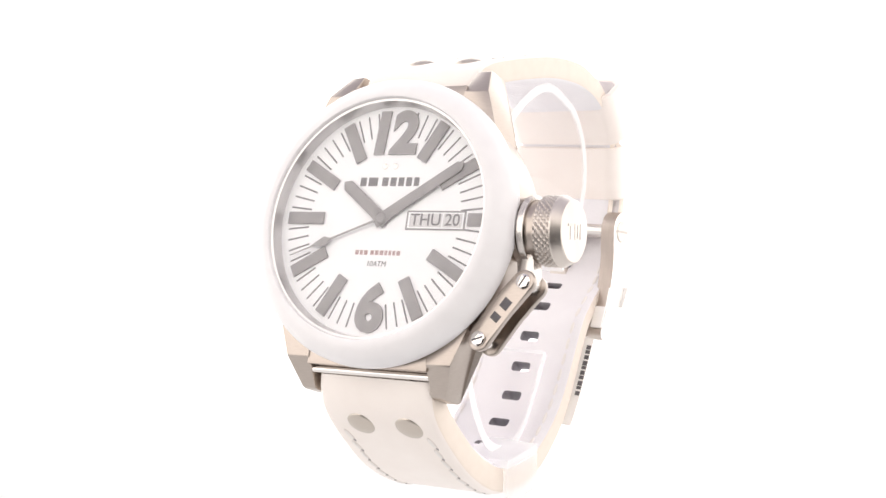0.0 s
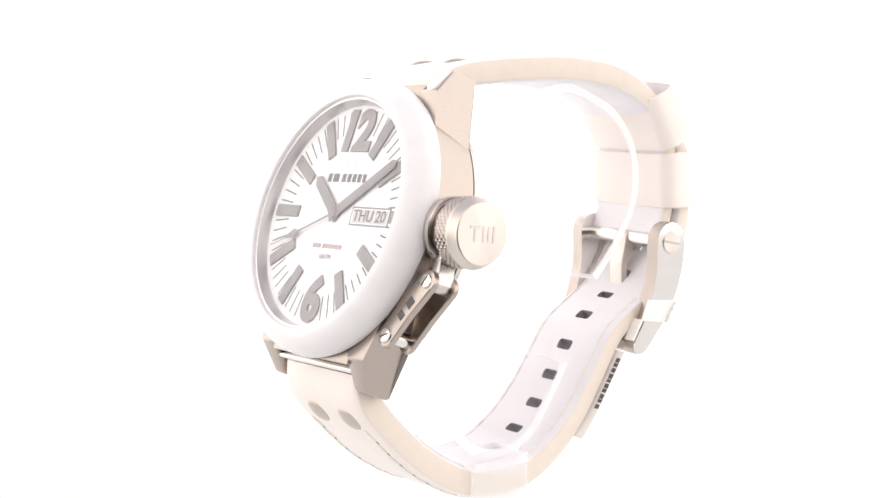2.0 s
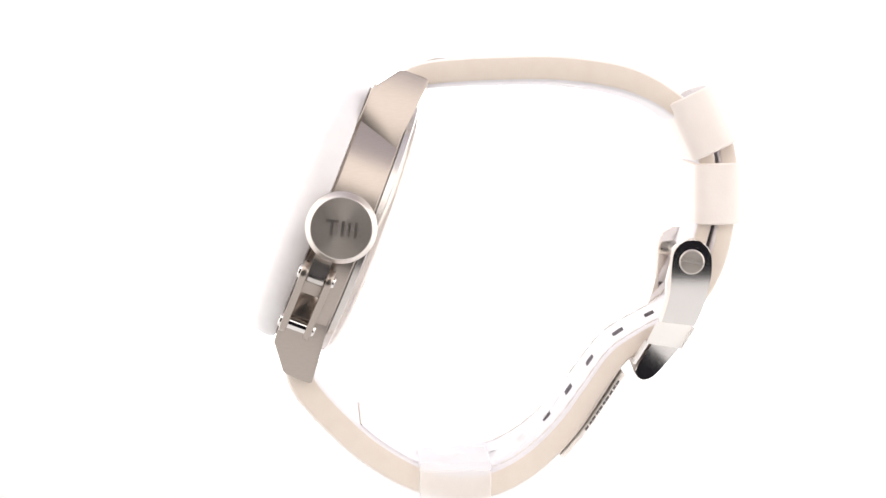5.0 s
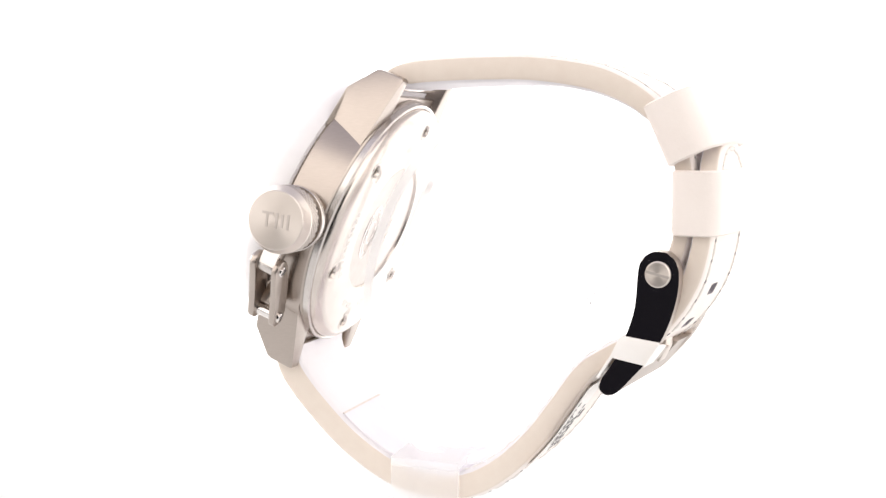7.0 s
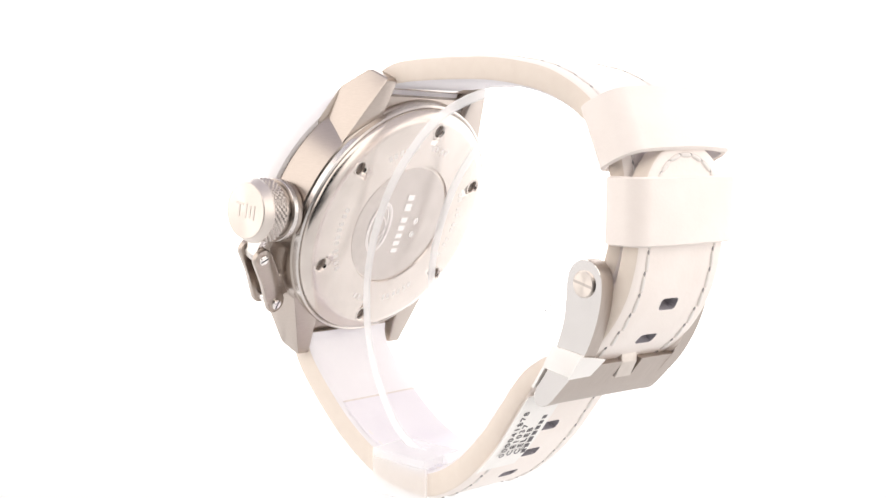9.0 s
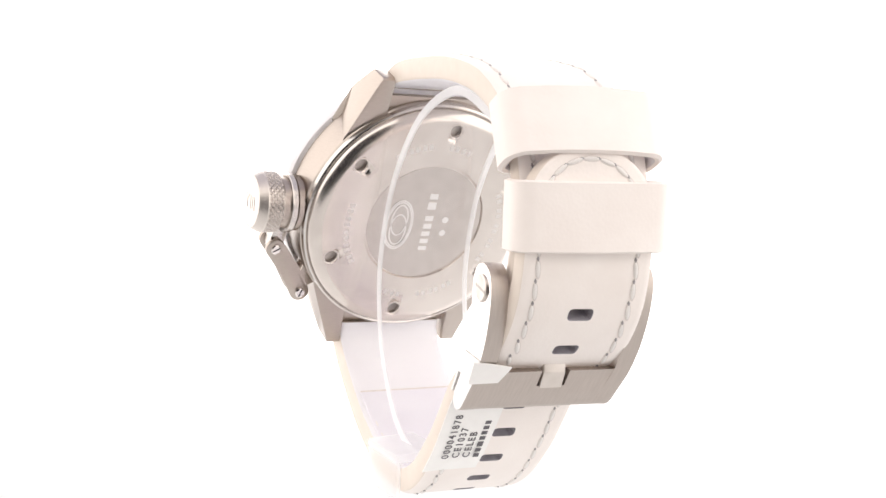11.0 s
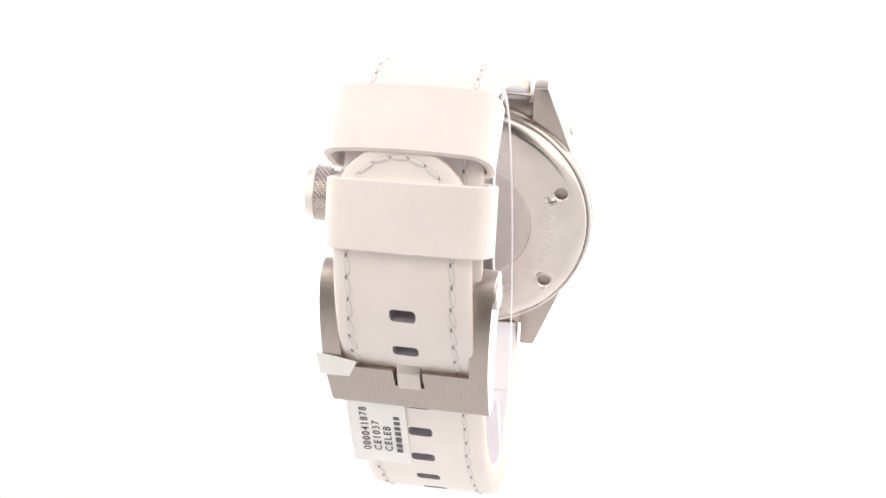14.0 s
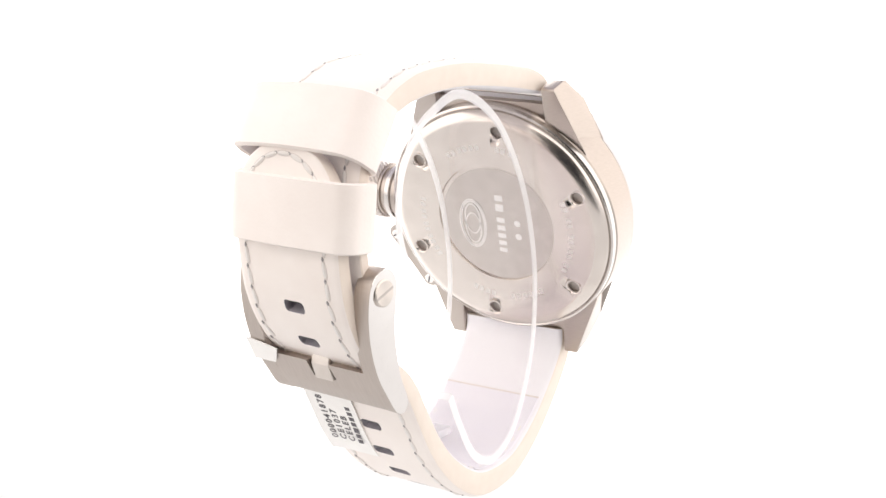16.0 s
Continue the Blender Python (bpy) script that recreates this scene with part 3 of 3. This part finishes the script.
UPPER = Path([(-11.2, -8.2), (-10.6, -5.2), (-8.6, -3.4), (-5.0, -2.65), (-1.0, -2.25), (5.8, -1.85), (14.8, -1.75), (23.5, -2.8), (28.7, -4.5), (32.8, -6.9), (36.6, -10.6), (38.6, -16), (39.0, -22), (38.4, -27.5), (36.7, -32.8)], ([-9, 35], [-1.2, 2.2]))
LOWER = Path([(-26.3, -47.9), (-26.4, -50.2), (-25.2, -53.25), (-21.0, -58.2), (-14.8, -63.85), (-7.5, -68.15), (-1, -69.5), (5.2, -69), (11.4, -65.4), (16.9, -59.7), (20.8, -54.0), (24.7, -48.2), (29.0, -45.0), (33.4, -42.5), (37.0, -39.1), (39.9, -34.4), (41.4, -29.5), (42.1, -24), (42.3, -18.5), (41.8, -11.4)], ([-26, 0, 15], [1.2, 1.9, 3.25]))


UPPER_THICK = ([0, 3, 9, 40, 62, 80], [2.2, 2.7, 4.2, 4.4, 2.8, 2.6])      # thickness along each strap half
LOWER_THICK = ([0, 8, 38, 62, 75, 130], [4.8, 4.7, 4.8, 3.9, 3.3, 3.1])


def arc_at(path, y, z):
    return float(path.s[np.argmin(np.hypot(path.pts[:, 0] - y, path.pts[:, 1] - z))])


def build_straps():
    up = part("buckle_strap", strap_mesh(UPPER, UPPER_THICK, ([0, 75], [10.0, 9.9]), 0, UPPER.length), [LEATHER, EDGE, LINING, DARK], watch, "white leather strap half with cream edges and two rivets", at=WATCH)
    first = arc_at(LOWER, 26.7, -46.5)
    tail = arc_at(LOWER, 40.0, -34.5)
    holes = [first + 6.05 * k for k in range(-6, 1)] + [tail - 6.3 * k for k in (0, 1, 2)]
    low = part("hole_strap", strap_mesh(LOWER, LOWER_THICK, ([0, 50, 68, 85, 120], [10.0, 10.1, 10.1, 9.9, 9.6]), 0, LOWER.length, holes, 1.9, 1.85, 9.0), [LEATHER, EDGE, LINING, HOLE_SHADE], watch, "white leather strap half with slotted holes and stitching", at=WATCH)
    # stitches: a thread loop over painted shadow, a dark needle-hole mark at its end
    bm = bmesh.new()
    n = 8
    rings = []
    for x, r in ((-1.2, 0.03), (-1.0, 0.17), (-0.45, 0.28), (0.45, 0.28), (1.0, 0.17), (1.2, 0.03)):
        rings.append([bm.verts.new((x, r * 1.15 * math.cos(2 * math.pi * k / n), r * 0.8 * math.sin(2 * math.pi * k / n))) for k in range(n)])
    for a, b in zip(rings, rings[1:]):
        for k in range(n):
            j = (k + 1) % n
            bm.faces.new((a[k], b[k], b[j], a[j])).material_index = 0
    before = set(bm.faces)
    # flat darker lens: the thread's shadow put into colour
    prism([(1.5 * math.cos(2 * math.pi * k / 14), 0.42 * math.sin(2 * math.pi * k / 14)) for k in range(14)], -0.1, 0.02, bm=bm)
    for f in set(bm.faces) - before:
        f.material_index = 2
    before = set(bm.faces)
    # dark diamond standing in for the needle hole's shade
    prism([(1.1, 0.0), (1.5, 0.2), (1.9, 0.0), (1.5, -0.2)], -0.1, 0.06, bm=bm)
    for f in set(bm.faces) - before:
        f.material_index = 1
    me = mesh_of("stitch", bm, [THREAD, NEEDLE, SHADE_SEAM])
    faint = me.copy()      # on the lining the seam is drawn flat
    faint.materials[1] = faint.materials[2] = LINING
    for path, strap, s0, s1, th, wd in ((UPPER, up, 14.0, UPPER.length - 5, UPPER_THICK, 9.9), (LOWER, low, 10.0, LOWER.length - 9.5, LOWER_THICK, 9.8)):
        s = s0
        while s < s1:
            for side in (-1, 1):
                q = random.uniform(-0.06, 0.06)
                piece("stitch", me, strap, WATCH @ path.matrix(s, side * (wd - 2.35) + q, np.interp(s, *th) / 2 + 0.02) @ Matrix.Rotation(radians(random.uniform(2, 14)), 4, "Z"))
            s += 3.05
    # the same seam shows on the lining side
    s = 24.0
    while s < LOWER.length - 24:
        for side in (-8.5, 8.5):
            piece("stitch", faint, low, WATCH @ LOWER.matrix(s, side, -np.interp(s, *LOWER_THICK) / 2 - 0.02) @ Matrix.Rotation(math.pi, 4, "X"))
        s += 3.05
    # stitches round the tip
    s1 = LOWER.length
    for k in range(-4, 5):
        a = radians(90 * k / 4.6)
        side, s = 7.3 * math.sin(a), s1 - 9.0 + 7.2 * math.cos(a)
        m = LOWER.matrix(s, side, 1.55)
        c, T, N, L = LOWER.place(s)
        run = m.to_3x3().inverted() @ (L * math.cos(a) - T * math.sin(a))
        piece("stitch", me, low, WATCH @ m @ Matrix.Rotation(math.atan2(run.y, run.x), 4, "Z"))
    # lilac-white patch inside the lower strap, ended by a seam
    s0, s1 = arc_at(LOWER, -18.2, -61.2), arc_at(LOWER, 6.0, -68.7)
    bm = bmesh.new()
    rows = []
    for s in np.linspace(s0, s1, 30):
        m = LOWER.matrix(s, 0, -np.interp(s, *LOWER_THICK) / 2 - 0.07)
        rows.append([bm.verts.new(m @ Vector((0, y, z))) for y, z in ((-9.3, 0.1), (-9.1, -0.13), (9.1, -0.13), (9.3, 0.1))])
    for a, b in zip(rows, rows[1:]):
        for q in range(4):
            bm.faces.new((a[q], b[q], b[(q + 1) % 4], a[(q + 1) % 4]))
    bm.faces.new(rows[0])
    bm.faces.new(rows[-1])
    part("lining_patch", bm, LILAC, low, "lilac-white lining patch with a seam", at=WATCH)
    m = WATCH @ LOWER.matrix(s0, 0, -np.interp(s0, *LOWER_THICK) / 2 - 0.1)
    part("seam", box(-0.16, 0.16, -9.2, 9.2, -0.12, 0.06), SHADE_SEAM, low, at=m)
    # rivets
    riv = revolve([(0, 0.62), (0.7, 0.57), (1.3, 0.44), (1.9, 0.22), (2.3, 0.0), (2.4, -0.3)], 32)
    rivet = mesh_of("rivet", riv, [RIVET])
    rivet.polygons.foreach_set("use_smooth", [True] * len(rivet.polygons))
    for path, strap, s, t in ((UPPER, up, 10.4, 2.1), (LOWER, low, 6.9, 2.34)):
        for side in (-3.9, 4.7):
            tagged(piece("rivet", rivet, strap, WATCH @ path.matrix(s, side, t)), "domed satin steel rivet")


def build_keeper(y, z, ang, depth, width, half, bow, name, label):
    """A leather loop round both straps; ang: the way its width runs."""
    turn = radians(-8)
    L = Vector((math.cos(turn), math.sin(turn), 0.035)).normalized()
    T = Vector((0, math.cos(radians(ang)), math.sin(radians(ang))))
    T = (T - L * T.dot(L)).normalized()
    N = L.cross(T)
    if N.y < 0:
        N = -N
    m = Matrix((L, N, T)).transposed().to_4x4()
    m.translation = Vector((2.3, y + 1.4, z - 0.5))

    def loop(h, d, r):
        pts = []
        for cx, cy, a0 in ((h - r, d - r, 0), (-h + r, d - r, 90), (-h + r, -d + r, 180), (h - r, -d + r, 270)):
            for q in range(10):
                a = radians(a0 + 10 * q)
                pts.append((cx + r * math.cos(a), cy + r * math.sin(a)))
        return [(x, y2 + (bow * (1 - (x / h) ** 2) if y2 > 0 else 0)) for x, y2 in (pts[:10] + [(h * (1 - 2 * q / 12), d) for q in range(3, 10)] + pts[10:])]

    outer, inner = loop(half, depth / 2, 2.8), loop(half - 1.1, depth / 2 - 1.1, 1.7)
    bm = bmesh.new()
    w = width / 2
    rows = []
    for pts, z2 in ((outer, -w + 0.25), (outer, w - 0.25), (None, w), (inner, w - 0.2), (inner, -w + 0.2), (None, -w)):
        if pts is None:
            rows.append([bm.verts.new(((a[0] + b[0]) / 2, (a[1] + b[1]) / 2, z2)) for a, b in zip(outer, inner)])
        else:
            rows.append([bm.verts.new((a[0], a[1], z2)) for a in pts])
    n = len(outer)
    for i in range(6):
        a, b = rows[i], rows[(i + 1) % 6]
        for q in range(n):
            j = (q + 1) % n
            bm.faces.new((a[q], a[j], b[j], b[q])).material_index = 0 if i != 3 else 1
    part(name, bm, [LEATHER, LINING], watch, label, at=WATCH @ m)


def build_buckle():
    """In the buckle's frame: x across, y outward, z up, from the screws' middle."""
    turn = radians(-8.2)
    B = WATCH @ Matrix.Translation((3.0, 37.7, -32.4)) @ Matrix.Rotation(turn, 4, "Z") @ Matrix.Rotation(radians(-2.0), 4, "Y")
    side = [(-3.1, 0.6), (-2.2, 2.6), (0.0, 3.6), (2.2, 2.6), (3.1, 0.4), (2.9, -3.5), (1.6, -8.0), (-0.6, -12.2), (-3.4, -15.6), (-5.6, -18.0), (-7.2, -18.7), (-8.4, -18.0), (-8.4, -16.6), (-6.2, -13.2), (-4.6, -9.4), (-3.4, -5.0)]
    side = [(y, z if z > 0 else 1.03 * z) for y, z in side]
    n = len(side)
    loop, _ = curve_points([side[k % n] for k in range(-2, n + 3)])
    side = [tuple(p) for p in loop[48:48 + 24 * n:6]]
    X = Matrix(((0, 0, 1, 0), (1, 0, 0, 0), (0, 1, 0, 0), (0, 0, 0, 1)))      # outline y, z drawn along x
    def arm_at(x, lean=0.0):
        return B @ Matrix.Translation((x, 0, 0)) @ Matrix.Rotation(radians(lean), 4, "Y") @ Matrix.Rotation(radians(3), 4, "Z") @ X

    def arm_mesh():
        bm = prism(side, -1.35, 1.35, 0.12)
        bmesh.ops.recalc_face_normals(bm, faces=bm.faces)
        for f in bm.faces:
            f.material_index = 0 if abs(f.normal.z) > 0.9 else 1
        return bm

    buckle = part("buckle", arm_mesh(), [POLISH, BUCKLE], watch, "polished and brushed steel pin buckle", at=arm_at(11.05))
    other = part("arm", arm_mesh(), [POLISH, BUCKLE], buckle, at=arm_at(-11.3, -3.6))
    for ob in (buckle, other):      # the polished cheeks are truly flat
        for f in ob.data.polygons:
            f.use_smooth = f.material_index == 1
    bar = [(-0.6, -12.0), (-3.4, -15.6), (-5.6, -18.0), (-7.2, -18.7), (-8.4, -18.0), (-8.2, -16.6), (-5.5, -14.5), (-2.8, -11.8)]
    bar = [(y, 1.03 * z) for y, z in bar]
    for x0, x1 in ((-10.4, -2.2), (2.2, 10.95)):
        part("bar", prism(bar, x0, x1), BUCKLE, buckle, "brushed steel buckle bar", at=B @ X)
    notch = [(-2.6, -14.57), (-3.4, -15.6), (-5.6, -18.0), (-7.2, -18.7), (-8.4, -18.0), (-8.2, -16.6), (-5.5, -14.5)]
    notch = [(y, 1.03 * z) for y, z in notch]
    part("bar", prism(notch, -2.2, 2.2), BUCKLE, buckle, at=B @ X)
    for s in (1, -1):
        m = B @ Matrix.Translation((12.15 if s > 0 else -12.5, 0, 0)) @ Matrix.Rotation(radians(90 * s), 4, "Y") @ Matrix.Rotation(radians(-11 if s > 0 else 25), 4, "Z")
        head = tagged(piece("screw", mesh_of("screw", revolve([(0, 0.55), (0.05, 0.55), (1.8, 0.55), (2.0, 0.4), (2.0, -0.2)], 32), [TURNED]), buckle, m), "slotted steel buckle screw")
        # raised strip in the shaded tone stands in for the cut slot
        piece("slot", mesh_of("slot", box(-0.19, 0.19, -1.85, 1.85, 0.5, 0.57), [RECESS]), head, Matrix())
    m = B @ Matrix.Rotation(radians(90), 4, "Y")
    part("pivot_tube", revolve([(0, -10.3), (1.35, -10.3), (1.35, 10.7), (0, 10.7)], 24), SATIN, buckle, at=m)
    tongue = [(-1.6, 0.8), (0.6, 1.7), (1.4, 0.2), (-1.5, -4.6), (-1.5, -9.4), (-1.2, -12.4), (-2.4, -14.9), (-3.4, -14.6), (-2.2, -12.4), (-2.6, -9.4), (-2.6, -4.6), (-1.8, -1.0)]
    tongue = [(y, 1.03 * z) for y, z in tongue]
    part("tongue", prism(tongue, -1.75, 1.75, 0.2), CAP, buckle, "flat steel buckle tongue", at=B @ X)
    # strip of protective film folded round one arm
    film = [(0.7, -10.3), (-1.5, -14.0), (-7.0, -13.2), (-5.4, -9.7)]
    part("film", prism(film, 1.4, 1.52, 0.03), FILM, buckle, "strip of white protective film across the arm", at=arm_at(11.05))
    rim = [(-6.9, -13.0), (-6.5, -13.2), (-8.6, -16.7), (-9.0, -16.5)]
    part("film", prism(rim, -0.6, 1.5, 0.03), FILM, buckle, "loose end of white protective film", at=arm_at(11.05))
    bm = bmesh.new()
    v = [bm.verts.new(p) for p in ((13.3, 0.7, -10.4), (13.3, -1.4, -14.0), (8.8, -1.3, -13.9), (7.3, 0.2, -11.4), (10.2, 0.6, -10.8))]
    bm.faces.new(v)
    res = bmesh.ops.extrude_face_region(bm, geom=list(bm.faces))
    bmesh.ops.translate(bm, vec=(0, 0.14, -0.1), verts=[q for q in res["geom"] if isinstance(q, bmesh.types.BMVert)])
    part("film", bm, FILM, buckle, "folded flap of white protective film", smooth=False, at=B)


def build_sticker():
    """A paper label wrapped on the strap beside the holes."""
    s0, s1 = arc_at(LOWER, 14.3, -62.5), arc_at(LOWER, 24.0, -49.0)
    bm = bmesh.new()
    rows = []
    for s in np.linspace(s0, s1, 14):
        m = LOWER.matrix(s, 0, 2.05)
        edge = [(11.0, 0.42), (10.4, 0.3), (9.7, 0.22), (7.5, 0.12), (1.8, 0.05)]
        rows.append([bm.verts.new(m @ Vector((0, y, z))) for y, z in edge + [(y, z + 0.14) for y, z in reversed(edge)]])
    n = len(rows[0])
    for a, b in zip(rows, rows[1:]):
        for q in range(n):
            bm.faces.new((a[q], b[q], b[(q + 1) % n], a[(q + 1) % n]))
    bm.faces.new(rows[0])
    bm.faces.new(rows[-1])
    tag = part("sticker", bm, PAPER, watch, "white paper stock label with small print", at=WATCH)
    mid = (s0 + s1) / 2
    for k, (text, off) in enumerate((("000041878", 8.5), ("CE1037", 6.75), ("CELEB", 5.0), (None, 3.3))):
        m = WATCH @ LOWER.matrix(mid - 0.2, off, 2.24 + (0.2, 0.11, 0.1, 0.08)[k]) @ Matrix.Translation((-4.9, 0, 0)) @ Matrix.Rotation(radians((4, 2.5, 1, 1)[k]), 4, "X")
        if text:
            lettering(text, 1.72, m, INK, tag, "print", 0.02, 0, 0.015, 1.3, "LEFT")
        else:
            x = 0.0
            for w in (0.8, 0.75, 1.1, 0.8, 0.75, 0.75, 0.75):
                part("print", box(x, x + w, -0.45, 0.5, -0.02, 0.02), INK, tag, at=m)
                x += w + 0.42
    # small print on the back of the overhanging rim
    x = -2.4
    for w in (0.8, 0.6, 0.9, 0.7, 0.8, 0.6, 0.9, 0.8, 0.7, 0.8):
        m = WATCH @ LOWER.matrix(mid + x, 10.45, 2.05 + 0.31) @ Matrix.Rotation(radians(11), 4, "X")
        part("print", box(-w / 2, w / 2, -0.42, 0.42, -0.05, -0.01), INK, tag, at=m)
        x += w + 0.22


build_case()
build_dial()
build_crown()
build_guard()
build_straps()
build_keeper(37.6, -9.9, 117.0, 7.6, 10.0, 11.9, 1.4, "upper_keeper", "wide white leather keeper loop")
build_keeper(40.6, -21.2, 92.0, 7.4, 9.9, 11.8, 0.7, "lower_keeper", "wide white leather keeper loop")
build_buckle()
build_sticker()

# ---- the display stand ----
stand = tagged(new("display_stand"), "clear acrylic C-ring on a milky white foot, inside the strap", "watch stand")


def build_stand():
    ring = Path([(24.0, -38.2), (29.6, -31.8), (33.2, -24.8), (33.0, -17.6), (29.6, -11.8), (24.6, -8.2), (15, -5.4), (3, -9.8), (-6.2, -19.6), (-11.3, -30.5), (-13.0, -41), (-11.4, -52.2), (-5.6, -62.6), (2.0, -66.2), (8.8, -64.0), (13.8, -58), (17.4, -52.4)], ([-26, 40], [0.0, 0.0]))
    bm = bmesh.new()
    rows = []
    for s in np.linspace(0, ring.length, 150):
        c, T, N, L = ring.place(s)
        c = Vector((0.1, c.y - 1.4 * min(max((c.y - 1.4 + 5) / 35, 0), 1), c.z + 0.5))
        L = Vector((1, 0, 0.03)).normalized()
        w, t = 8.6, 0.8
        rows.append([bm.verts.new(c + L * x + N * h) for x, h in ((-w, -t + 0.2), (-w + 0.2, -t), (w - 0.2, -t), (w, -t + 0.2), (w, t - 0.2), (w - 0.2, t), (-w + 0.2, t), (-w, t - 0.2))])
    for a, b in zip(rows, rows[1:]):
        for q in range(8):
            bm.faces.new((a[q], b[q], b[(q + 1) % 8], a[(q + 1) % 8])).material_index = 0 if q in (1, 5) else 1
    bm.faces.new(rows[0]).material_index = 1
    bm.faces.new(rows[-1]).material_index = 1
    part("ring", bm, [ACRYLIC, FROSTED], stand, "clear bent acrylic ring", at=WATCH)
    # the white foot grips the strap's lowest part
    g = -72.6
    bm = bmesh.new()
    for x0, x1, z0, z1 in ((12.5, 13.4, g, -66.4), (4.6, 13.4, -66.4, -64.9)):
        box(x0, x1, -7.0, 4.6, z0, z1, 0.25, bm)
    part("foot", bm, MILKY, stand, "milky white acrylic foot that grips the strap", at=WATCH)


build_stand()


def motions():
    """The watch and its stand turn together on the table, at an even pace."""
    rows = [(0.5 * k, pose(0, 0, 0, 0, 0, -(28.0 + 11.2715 * 0.5 * k))) for k in range(33)]
    walk(watch, rows)
    walk(stand, rows)


motions()
